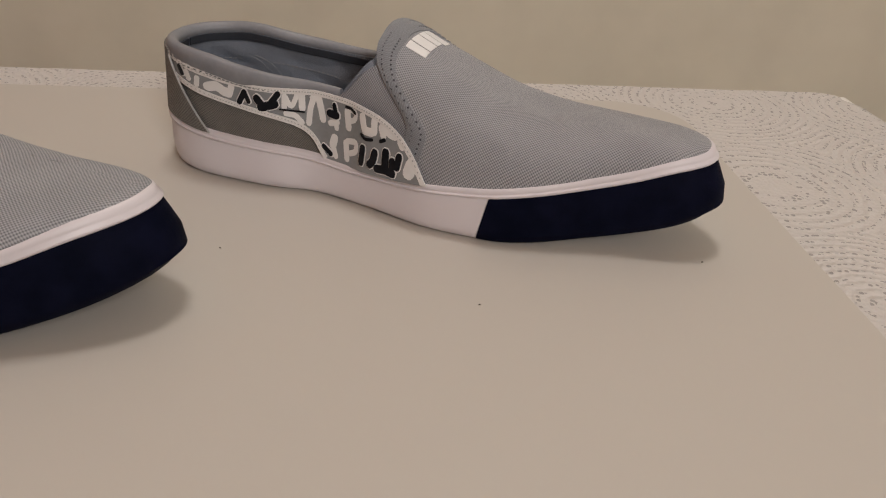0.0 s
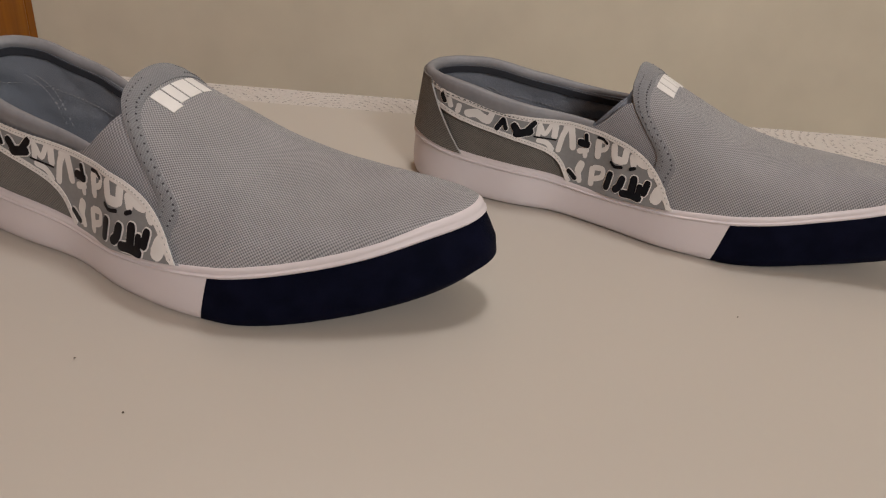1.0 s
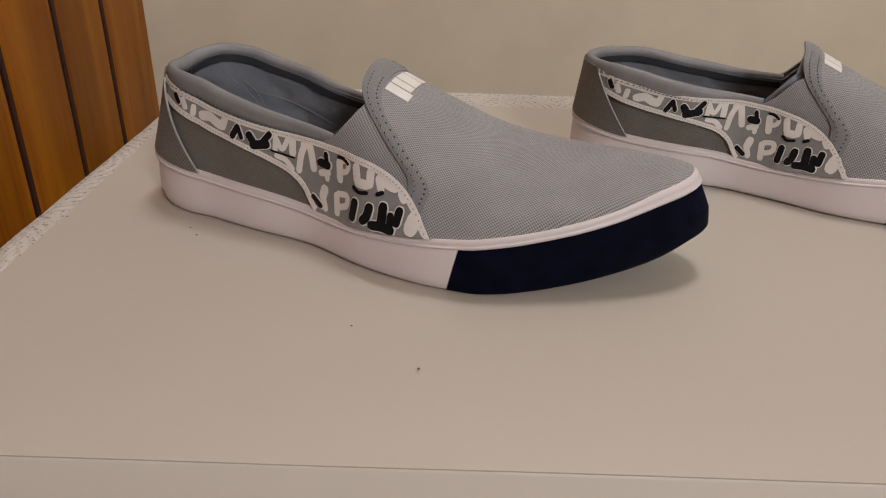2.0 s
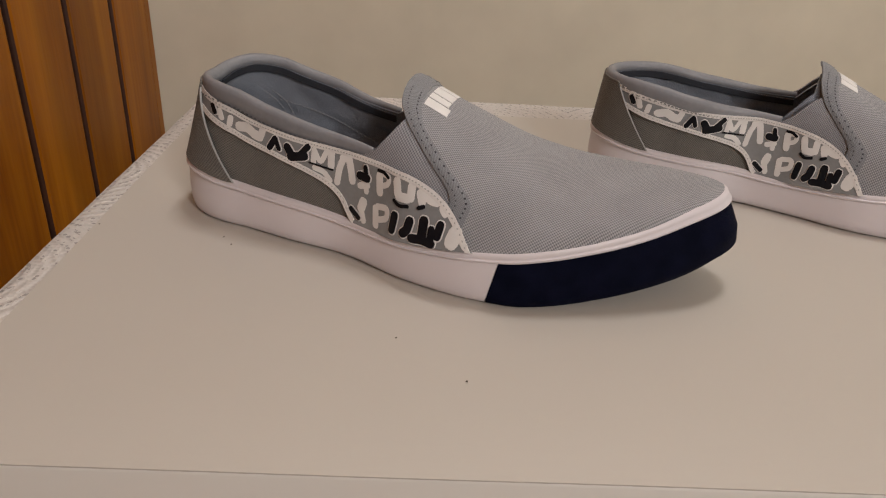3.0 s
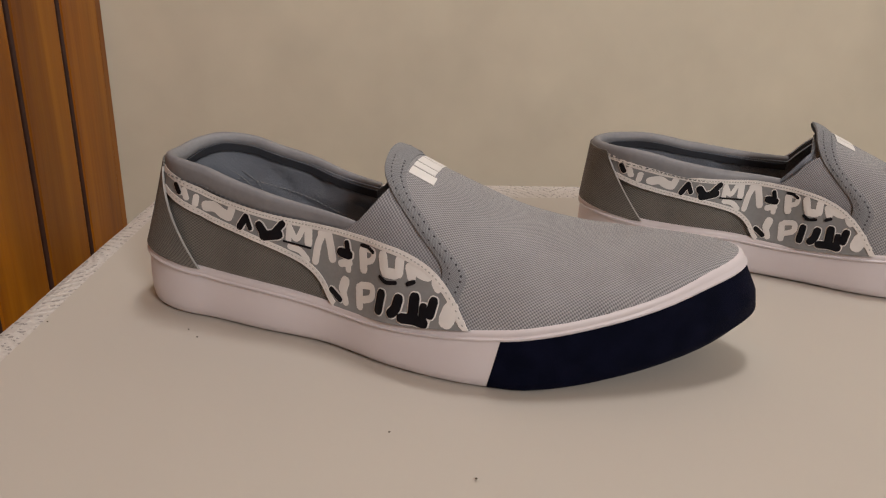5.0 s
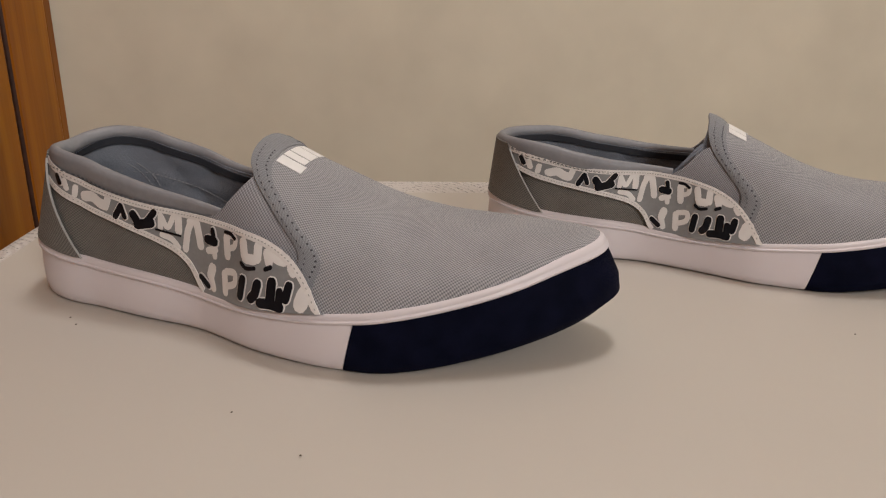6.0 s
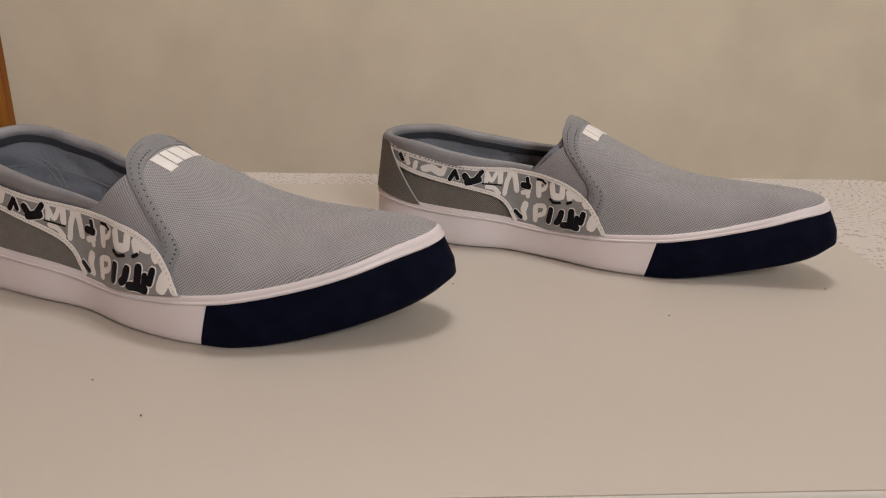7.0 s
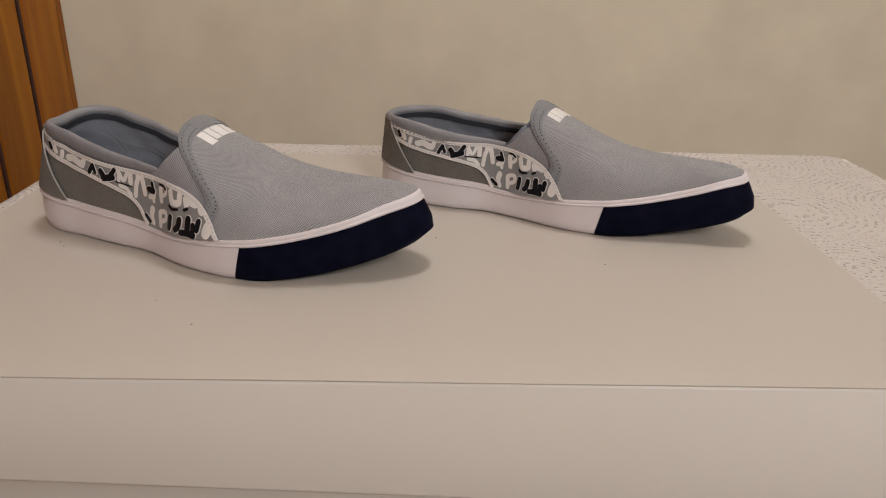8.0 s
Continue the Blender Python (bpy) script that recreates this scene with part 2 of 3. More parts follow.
def circle(n, a, b=None):
    b = a if b is None else b
    return [(a * math.cos(2 * math.pi * i / n), b * math.sin(2 * math.pi * i / n)) for i in range(n)]


# ---- shoes ----
def curve(xs, ys):
    """Smooth curve through a few control points, flat past its ends."""
    xs, ys = np.array(xs, float), np.array(ys, float)
    d = np.diff(ys) / np.diff(xs)
    m = np.concatenate([[d[0]], (d[:-1] + d[1:]) / 2, [d[-1]]])
    m[1:-1][d[:-1] * d[1:] <= 0] = 0

    def at(x):
        x = min(max(x, xs[0]), xs[-1])
        i = min(max(int(np.searchsorted(xs, x)) - 1, 0), len(xs) - 2)
        w = xs[i + 1] - xs[i]
        s = (x - xs[i]) / w
        return float(ys[i] * (1 + 2 * s) * (1 - s) ** 2 + m[i] * w * s * (1 - s) ** 2 + ys[i + 1] * s * s * (3 - 2 * s) + m[i + 1] * w * s * s * (s - 1))
    return at


# the last: a right shoe, heel at x = 0, toe at x = 0.296, y > 0 towards the other foot
HEEL, TOE = 0.045, 0.235
outer = curve((0.045, 0.075, 0.109, 0.144, 0.176, 0.195, 0.215, 0.235), (0.0317, 0.0375, 0.0424, 0.0556, 0.062, 0.0622, 0.058, 0.05))
inner = curve((0.045, 0.075, 0.1, 0.13, 0.165, 0.193, 0.215, 0.235), (0.0348, 0.0345, 0.0305, 0.0352, 0.0432, 0.0437, 0.0395, 0.0325))
sole_z = curve((0.0, 0.02, 0.2, 0.22, 0.24, 0.26, 0.28, 0.297), (0.001, 0.0, 0.0, 0.0015, 0.0045, 0.0090, 0.0145, 0.0205))
rim_z = curve((0.0, 0.045, 0.08, 0.12, 0.185, 0.21, 0.235, 0.257, 0.277, 0.297), (0.0308, 0.0253, 0.0235, 0.0203, 0.0256, 0.0293, 0.0342, 0.0400, 0.0464, 0.0496))
top_z = curve((0.0, 0.1, 0.137, 0.16, 0.19, 0.215, 0.235), (0.108, 0.098, 0.0800, 0.0693, 0.0568, 0.0518, 0.0512))
lean = curve((0.045, 0.08, 0.12, 0.2), (-0.10, -0.06, 0.12, 0.30))
lean_out = curve((0.045, 0.08, 0.12, 0.2), (0.18, 0.16, 0.22, 0.30))
toe_in = curve((0.2, 0.25, 0.28, 0.297), (0.0, 0.0012, 0.0040, 0.0062))
# how the heel of the shoe in hand stands: its lean at the back, how far the collar has slumped, where the navy begins
STANCE = {"back": 0.60, "slump": 0.0, "split": 0.1905}
dome = curve((0.14, 0.185, 0.235), (0.0, 0.35, 1.0))


def rim(X, side, grow=0.0):
    """The sole's outline at X along it; side -1 is the outer side; grow moves it outwards."""
    w = (outer if side < 0 else inner)
    if X < HEEL:
        a = (HEEL - X) / HEEL * math.pi / 2
        c, s = abs(math.cos(a)) ** 0.94, abs(math.sin(a)) ** 0.94
        return HEEL - (HEEL + grow) * s, side * (w(HEEL) + grow) * c, HEEL
    if X > TOE:
        a = min((X - TOE) / 0.065, 1)
        b = 1 - a
        slope = (w(TOE) - w(TOE - 0.002)) / 0.002
        p = ((TOE, side * w(TOE)), (TOE + 0.026, side * (w(TOE) + 0.026 * slope)), (0.295, 0.002 + side * 0.022), (0.295, 0.002))
        x, y = (b ** 3 * p[0][i] + 3 * b * b * a * p[1][i] + 3 * b * a * a * p[2][i] + a ** 3 * p[3][i] for i in (0, 1))
        dx, dy = (3 * b * b * (p[1][i] - p[0][i]) + 6 * b * a * (p[2][i] - p[1][i]) + 3 * a * a * (p[3][i] - p[2][i]) for i in (0, 1))
        size = math.hypot(dx, dy)
        return x - side * dy / size * grow, y + side * dx / size * grow, TOE
    return X, side * (w(X) + grow), X


def skin(X, t, side, off=0.0):
    """A place on the upper: X along the outline, t from the rim (0) to the ridge (1), off outwards."""
    x, y, c = rim(X, side, -0.0025)
    if X > 0.2:
        x, y, c = rim(X, side, -0.0025 - toe_in(x))
    zr = rim_z(x)
    h = max(top_z(c), zr + 0.0015)
    k = lean(x) if side > 0 else lean_out(x)
    d = dome(c)
    t = min(max(t, 0.0), 1.0)
    f = (1 - d) * (1 - k * t) * (1 - t ** 6) ** 0.45 + d * (1 - t ** 2.3) ** 0.55
    if X < HEEL:
        a, e = (HEEL - X) / HEEL * math.pi / 2, 0.94 + 0.12 * t
        x = HEEL - (HEEL - 0.0025) * math.sin(a) ** e
        y = side * ((outer if side < 0 else inner)(HEEL) - 0.0025) * max(math.cos(a), 0.0) ** e
        w = math.sin(a) ** 2
        f = (1 - (STANCE["back"] * w + k * (1 - w)) * t) * (1 - (1 - w) * (1 - (1 - t ** 6) ** 0.45))
    w = min(max((c - 0.14) / 0.08, 0.0), 1.0)
    cy = 0.0100 * w * w * (3 - 2 * w)
    p = Vector((c + (x - c) * f, cy * (1 - f) + y * f, zr + (h - zr) * t))
    if off:
        e = 1e-3
        t1, t2 = (t - e, t) if t > 0.5 else (t, t + e)
        X1, X2 = (X - e, X) if 0.15 < X <= TOE or X > TOE + e else (X, X + e)
        n = (skin(X2, t, side) - skin(X1, t, side)).cross(skin(X, t2, side) - skin(X, t1, side))
        if n.length < 1e-12:
            n = Vector((0, 0, 1))
        n = n.normalized() * (-side)
        if n.dot(Vector((p.x - c, p.y - cy, 0.004))) < 0:
            n = -n
        if t > 0.88 and X > 0.14:
            w = min((t - 0.88) / 0.10, 1.0)
            n = n.lerp(Vector((0.3 * min(max((0.235 - X) / 0.04, 0.0), 1.0), 0, 1)), w * w * (3 - 2 * w)).normalized()
        p = p + n * off
    return p


def level(X, z, side, off=0.0):
    """A place on the upper at height z."""
    x, y, c = rim(X, side, -0.0025)
    return skin(X, (z - rim_z(x)) / (max(top_z(c), rim_z(x) + 0.0015) - rim_z(x)), side, off)


collar_z = curve((0.0, 0.03, 0.066, 0.094, 0.124), (0.0738, 0.0742, 0.0668, 0.0618, 0.0580))


def collar(X, side=-1):
    """Height of the collar's edge; a slumped heel lowers it, an upright one stands taller on the inner side."""
    proud = 0.0030 * min(X / 0.03, 1.0, max((0.124 - X) / 0.04, 0.0)) if side > 0 and not STANCE["slump"] else 0.0
    return collar_z(X) + proud - STANCE["slump"] * min(max((0.145 - X) / 0.115, 0.0), 1.0)


vamp_edge = curve((0.0, 0.36, 0.47, 0.57, 0.66, 0.78, 0.86, 0.92, 1.0), (0.163, 0.1665, 0.1676, 0.165, 0.1585, 0.1480, 0.1395, 0.1340, 0.1305))
stripe_lo = curve((0.027, 0.038, 0.046, 0.069, 0.089, 0.102, 0.108, 0.115, 0.19), (0.0610, 0.0555, 0.0520, 0.0462, 0.041, 0.0358, 0.0310, 0.0215, 0.0205))
stripe_hi = curve((0.022, 0.033, 0.041, 0.052, 0.069, 0.087, 0.104, 0.120, 0.137, 0.152, 0.1646, 0.173, 0.1815), (0.0720, 0.0690, 0.0662, 0.0628, 0.0596, 0.0573, 0.0560, 0.0550, 0.0532, 0.0496, 0.0431, 0.0350, 0.0225))
gore_hi = curve((0.106, 0.112, 0.118, 0.125, 0.1312, 0.138, 0.145, 0.155, 0.172), (0.0525, 0.0540, 0.0556, 0.0592, 0.0662, 0.0738, 0.0770, 0.0735, 0.048))


def lined(X, side):
    """The inner side's panels sit a little nearer to the heel than the outer side's."""
    return X if side < 0 else 0.91 * X + 0.002


def eased(X, z, side):
    """On a slumped heel the stripe starts lower."""
    return max(z - 0.83 * STANCE["slump"] * min(max((0.11 - X) / 0.08, 0.0), 1.0), 0.0205)


def lift(X):
    """The stripe climbs over the bound tongue edge at its front end."""
    s = min(max((X - 0.128) / 0.018, 0.0), 1.0)
    return 0.0024 * s * s * (3 - 2 * s)


def ribbon(side, Xa, Xb, lo, hi, off, thick, nu, nv, skew=0.0, rises=False):
    def fn(u, v, k):
        X = Xa + (Xb - Xa) * u
        z0, z1 = lo(X), hi(X)
        z = z0 + (max(z1, z0 + 1e-4) - z0) * v
        return level(lined(X + skew * (z - 0.03), side), z, side, off + thick * k + (lift(X) if rises else 0.0))

    def uv(u, v):
        X = Xa + (Xb - Xa) * u
        return X, lo(X) + (hi(X) - lo(X)) * v
    return sheet(fn, nu, nv, True, uv)


def smooth_line(points, n):
    """A Catmull-Rom line through 2D points."""
    p = [np.array(q, float) for q in points]
    p = [2 * p[0] - p[1]] + p + [2 * p[-1] - p[-2]]
    out = []
    for a, b, c, d in zip(p, p[1:], p[2:], p[3:]):
        for i in range(n):
            s = i / n
            out.append(0.5 * (2 * b + (c - a) * s + (2 * a - 5 * b + 4 * c - d) * s * s + (3 * b - a - 3 * c + d) * s ** 3))
    out.append(p[-2])
    return out


def stroke(side, width, points, off):
    """A printed stroke with round ends on the upper."""
    line = smooth_line(points, 5)
    t0, t1 = line[1] - line[0], line[-1] - line[-2]
    t0, t1 = t0 / np.linalg.norm(t0), t1 / np.linalg.norm(t1)
    cap = [(-0.46, 0.38), (-0.32, 0.76), (0, 1.0)]
    rails = [(line[0] + t0 * width * a, t0, b) for a, b in cap[:2]] + [(q, None, 1.0) for q in line] + [(line[-1] - t1 * width * a, t1, b) for a, b in cap[1::-1]]
    bm = bmesh.new()
    rows = []
    for i, (q, t, b) in enumerate(rails):
        if t is None:
            t = rails[min(i + 1, len(rails) - 1)][0] - rails[max(i - 1, 0)][0]
            t = t / max(np.linalg.norm(t), 1e-9)
        n = np.array((-t[1], t[0])) * width / 2 * b
        row = []
        for s in (-1, -0.4, 0.4, 1):
            X, z = q + n * s
            X = max(X, 0.0265)
            row.append(bm.verts.new(level(lined(X, side), eased(X, z, side), side, (off if abs(s) < 1 else off - 0.00005) + lift(X))))
        rows.append(row)
    for r1, r2 in zip(rows, rows[1:]):
        for i in range(3):
            bm.faces.new((r1[i], r1[i + 1], r2[i + 1], r2[i]))
    return bm


def stitches(places, long, wide, high):
    """A row of short stitches; places are (place, along, up)."""
    bm = bmesh.new()
    for p, along, up in places:
        across = along.cross(up).normalized()
        ring = []
        for f, w in ((-0.5, 0.35), (-0.3, 0.9), (0.3, 0.9), (0.5, 0.35)):
            ring.append([bm.verts.new(p + along * long * f + across * wide * w * c + up * high * (d - 0.3)) for c, d in ((-0.5, 0.0), (0.0, 0.8 * w + 0.2), (0.5, 0.0))])
        for r1, r2 in zip(ring, ring[1:]):
            for i in range(2):
                bm.faces.new((r1[i], r1[i + 1], r2[i + 1], r2[i]))
    return bm


def seam(fn, n, off_up=0.0):
    """Evenly spaced places along fn(s), s in 0..1, with direction and outward normal fn gives."""
    out = []
    for i in range(n):
        s = (i + 0.5) / n
        p, q = fn(s - 0.004), fn(s + 0.004)
        mid, up = fn(s)[0], fn(s)[1]
        along = (q[0] - p[0]).normalized()
        out.append((mid + up * off_up, along, up))
    return out


def on_skin(X, z, side, off):
    p = level(X, z, side, off)
    return p, (level(X, z, side, off + 0.002) - p).normalized()


def around(n, X0, X1):
    """Stations round the outline from X0 on the inner side by the heel to X1 on the outer side."""
    a = [(X0 * (1 - i / n), 1) for i in range(n)]
    b = [(X1 * i / n, -1) for i in range(n + 1)]
    return a + b


def arch(s):
    """Share s of the way over the vamp, outer rim to inner rim: side and t, closest together at the ridge."""
    return (-1, 1 - (1 - 2 * s) ** 2.2) if s <= 0.5 else (1, 1 - (2 * s - 1) ** 2.2)


def front(n, X0, X1):
    a = [(X0 + (0.30 - X0) * i / n, -1) for i in range(n)]
    b = [(0.30 + (X1 - 0.30) * i / n, 1) for i in range(n + 1)]
    return a + b


def band(stations, profile, closed=False, slant=0.0):
    """A rubber strip round the sole: profile rows of (grow, share of the height, metres added)."""
    bm = bmesh.new()
    loops = []
    for i, (X, side) in enumerate(stations):
        row = []
        for grow, share, more in profile:
            e = slant * (share - 0.5) if slant and i in (0, len(stations) - 1) else 0
            x, y, c = rim(X + e, side, 0)
            flare = toe_in(x) * (0.45 - 1.45 * max(0.0, (share - 0.35) / 0.65)) if share > 0.1 else -0.1 * toe_in(x)
            x2, y2, c2 = rim(X + e, side, grow + flare)
            z0, z1 = sole_z(x), rim_z(x)
            row.append(bm.verts.new((x2, y2, z0 + (z1 - z0) * share + more)))
        loops.append(row)
    n = len(profile)
    pairs = list(zip(loops, loops[1:])) + ([(loops[-1], loops[0])] if closed else [])
    for l1, l2 in pairs:
        for j in range(n):
            bm.faces.new((l1[j], l1[(j + 1) % n], l2[(j + 1) % n], l2[j]))
    if not closed:
        bm.faces.new(loops[0][::-1])
        bm.faces.new(loops[-1])
    return bm


# section of the padded collar: a flat outer band, rounded top, short inner face
ROLL = [(0.0020, -0.0078), (0.0031, -0.0066), (0.0036, -0.0035), (0.0034, -0.0002), (0.0025, 0.0021), (0.0008, 0.0032), (-0.0012, 0.0029), (-0.0027, 0.0013), (-0.0031, -0.0010), (-0.0020, -0.0026), (-0.0002, -0.0045)]


def make_shoe(label, left, back, slump, split):
    STANCE.update(back=back, slump=slump, split=split)
    shoe = new("shoe")
    tagged(shoe, label, "shoe", "pair of shoes")

    # sole
    bm = bmesh.new()
    ring = around(36, 0.30, 0.30)[:-1]
    low, high = [], []
    for X, side in ring:
        x, y, c = rim(X, side, -0.0045)
        low.append(bm.verts.new((x, y, sole_z(x))))
        high.append(bm.verts.new((x, y, sole_z(x) + 0.012)))
    bm.faces.new(low[::-1])
    bm.faces.new(high)
    for i in range(len(ring)):
        j = (i + 1) % len(ring)
        bm.faces.new((low[i], low[j], high[j], high[i]))
    part("outsole", bm, OUTSOLE, shoe, "dark rubber outsole", False)
    wall = [(-0.0045, 0.06, 0), (-0.0018, 0.0, 0.0006), (-0.0006, 0.05, 0.0004), (0.0003, 0.2, 0), (0.0005, 0.45, 0), (0.0002, 0.7, 0), (-0.0002, 0.86, 0), (-0.0006, 0.93, 0), (-0.0045, 0.94, 0)]
    SPLIT = (split, split)
    part("foxing", band(around(48, SPLIT[1], SPLIT[0]), wall, slant=0.006), RUBBER, shoe, "white rubber sidewall")
    navy = [(g + (0.0003 if 0 < i < 8 else 0), s, m) for i, (g, s, m) in enumerate(wall)]
    part("toe_bumper", band(front(44, SPLIT[0] + 0.0003, SPLIT[1] + 0.0003), navy, slant=0.006), NAVY, shoe, "navy blue rubber toe bumper")
    lip = [(-0.0045, 0.86, 0), (0.0005, 0.86, 0), (0.0012, 0.88, 0), (0.0013, 0.91, 0), (0.0005, 0.935, 0), (0.0006, 0.955, 0.0002), (0.0002, 1.0, 0.0006), (-0.0012, 1.0, 0.0014), (-0.0045, 1.0, 0.0012)]
    part("piping", band(around(60, 0.30, 0.30)[:-1], lip, True), RUBBER, shoe, "white rubber strip along the sole's upper edge")

    # inside
    bm = bmesh.new()
    lay = bm.loops.layers.uv.new("UVMap")
    vs = []
    for X, side in around(36, 0.30, 0.30)[:-1]:
        x, y, c = rim(X, side, -0.0105)
        vs.append(bm.verts.new((x, y, max(sole_z(x) + 0.012, rim_z(x) - 0.010) + 0.003)))
    f = bm.faces.new(vs)
    for loop in f.loops:
        loop[lay].uv = (loop.vert.co.x, loop.vert.co.y)
    bmesh.ops.triangulate(bm, faces=[f])
    part("insole", bm, INSOLE, shoe, "dark cloth insole", False)
    for side in (-1, 1):
        def high(X):
            X = X if side < 0 else (X - 0.002) / 0.91
            return collar(X, side) - 0.0005 if X < 0.124 else (gore_hi(X) - 0.001 if X < 0.143 else 1.0)

        def inside(u, v, k):
            X = 0.185 * u
            x, y, c = rim(X, side, -0.0025)
            zr = rim_z(x)
            tm = min((high(X) - zr) / (max(top_z(c), zr + 0.0015) - zr), 1.0)
            puff = 0.0030 * noise.noise(Vector((X * 70, v * 5.0, side * 3.0))) + 0.0018 * noise.noise(Vector((X * 130 + v * 9.0, v * 7.0, 5.0)))
            fold = (puff + 0.0007 * math.sin(X * 150 + v * 9)) * math.sin(v * math.pi) if X < 0.15 else 0
            return skin(X, tm * v, side, -0.0022 - 0.0012 * (1 - k) + fold)
        part("lining", sheet(inside, 60, 14, True, lambda u, v: (0.3 * u, 0.06 * v)), LINING_CLOTH, shoe, "blue-grey cloth lining, slightly creased")

        def dark_band(u, v, k):
            X = 0.122 * u
            return level(lined(X, side), collar(X, side) - 0.0058 + 0.004 * v, side, -0.0046 + 0.0008 * k)
        part("inner_binding", sheet(dark_band, 40, 3), INNER_BAND, shoe, "dark binding inside the collar")
        for a, b, shift in (((0.010, 0.058 - slump), (0.112, 0.036), 0), ((0.034, 0.060 - slump), (0.050, 0.034), 0), ((0.038, 0.060 - slump), (0.054, 0.034), 0)):
            def inner_row(s):
                X, z = a[0] + (b[0] - a[0]) * s, a[1] + (b[1] - a[1]) * s + 0.004 * math.sin(s * 3.1)
                p = level(X, z, side, -0.0045)
                return p, (level(X, z, side, -0.0065) - p).normalized()
            tagged(part("stitching", stitches(seam(inner_row, 40 if b[0] > 0.1 else 14), 0.0015, 0.0008, 0.0006), THREAD, shoe, "stitched seam of the lining"), kind="stuff")

    # upper
    for side in (-1, 1):
        part("quarter", ribbon(side, 0.020, 0.172, lambda X: rim_z(X) - 0.003, lambda X: collar(X, side) if X < 0.116 else min(gore_hi(X) - 0.004, 0.052), 0.0, 0.001, 44, 8), QUARTER_CLOTH, shoe, "dark grey canvas side panel")

        def counter(u, v, k):
            z = 0.026 + (collar(0.0) - 0.026) * v
            X = (0.0425 - 0.45 * (z - 0.028)) * u
            return level(X, z, side, 0.0027 + 0.0009 * k)
        part("heel_counter", sheet(counter, 16, 12, True, lambda u, v: (0.045 * u, 0.05 * v)), QUARTER_CLOTH, shoe, "grey canvas heel panel")
        path = []
        for i in range(15):
            z = 0.026 + (collar(0.03) - 0.0035 - 0.026) * i / 14
            p, up = on_skin(0.0425 - 0.45 * (z - 0.028), z, side, 0.0034)
            path.append((p, Vector((0, 0, 1)).cross(up), up))
        part("heel_seam", sweep(path, circle(6, 0.00055, 0.0006)), PALE_THREAD, shoe, "pale corded seam")
        part("gore", ribbon(side, 0.106, 0.172, lambda X: min(0.044, stripe_hi(X) - 0.004), lambda X: gore_hi(X) - (0.006 * min(max((X - 0.116) / 0.016, 0.0), 1.0) if side > 0 else 0.0), 0.0006, 0.0012, 26, 10), GORE_CLOTH, shoe, "grey elastic gusset")

        stripe = part("side_stripe", ribbon(side, 0.0235, 0.1815, lambda X: eased(X, stripe_lo(X), side), lambda X: eased(X, stripe_hi(X), side), 0.0014, 0.0010, 70, 10, rises=True), STRIPE_SKIN, shoe, "grey side stripe with white edging and camouflage-like print")
        edge_w = 0.0027

        def upper_edge(u, v, k):
            X = 0.0235 + (0.1818 - 0.0235) * u
            z = stripe_hi(X)
            slope = (stripe_hi(X + 0.0005) - stripe_hi(X - 0.0005)) / 0.001
            n = math.hypot(slope, 1)
            return level(lined(X + (v - 0.85) * edge_w * -slope / n, side), eased(X, max(z + (v - 0.85) * edge_w / n, 0.0205), side), side, 0.00242 + 0.0004 * k + lift(X))

        def lower_edge(u, v, k):
            X = 0.0255 + (0.1155 - 0.0255) * u
            slope = (stripe_lo(X + 0.0005) - stripe_lo(X - 0.0005)) / 0.001
            n = math.hypot(slope, 1)
            return level(lined(X + (v - 0.15) * edge_w * -slope / n, side), eased(X, max(stripe_lo(X) + (v - 0.15) * edge_w / n, 0.0205), side), side, 0.00242 + 0.0004 * k)
        up_edge = part("edging", sheet(upper_edge, 90, 3), WHITE_SKIN, stripe, "white stitched edging")
        low_edge = part("edging", sheet(lower_edge, 60, 3), WHITE_SKIN, stripe, "white stitched edging")

        def along_hi(s):
            X = 0.028 + (0.179 - 0.028) * s
            return on_skin(lined(X - 0.0004, side), eased(X, stripe_hi(X) - 0.0009, side), side, 0.0028 + lift(X))

        def along_lo(s):
            X = 0.030 + (0.112 - 0.030) * s
            return on_skin(lined(X + 0.0004, side), eased(X, stripe_lo(X) + 0.0010, side), side, 0.0028)
        tagged(part("stitching", stitches(seam(along_hi, 92), 0.0011, 0.0009, 0.0005), PALE_THREAD, stripe), kind="stuff")
        tagged(part("stitching", stitches(seam(along_lo, 46), 0.0010, 0.0007, 0.0005), PALE_THREAD, stripe), kind="stuff")

        count = [0]

        def mark(mat, width, *points):
            width *= 1.24 if mat is WHITE_PRINT else 1.2
            count[0] += 1
            if mat is BLACK_PRINT and width > 0.002:
                part("printed_shape", stroke(side, width + 0.0011, points, 0.00250), WHITE_PRINT, stripe)
            part("printed_shape", stroke(side, width, points, 0.00262 + 0.00008 * (count[0] % 3) + (0.00025 if mat is BLACK_PRINT else 0)), mat, stripe)
        print_marks(mark)

    # vamp with its bound edge
    def mouth_x(t, side):
        """Where the vamp's edge lies; the inner side runs a little further back."""
        w = min((1 - t) / 0.24, 1.0)
        w = w * w * (3 - 2 * w)
        return vamp_edge(t) + (lined(vamp_edge(t), side) - vamp_edge(t)) * w

    def vamp(u, v, k):
        side, t = arch(v)
        X0 = mouth_x(t, side)
        X = X0 + (0.30 - X0) * u
        return skin(X, t, side, 0.0008 + 0.0014 * k)

    def vamp_uv(u, v):
        p = vamp(u, v, 0)
        down = max(0.0, top_z(min(p.x, TOE)) + 0.0008 - p.z)
        return p.x, p.y + math.copysign(0.7 * down, v - 0.5)
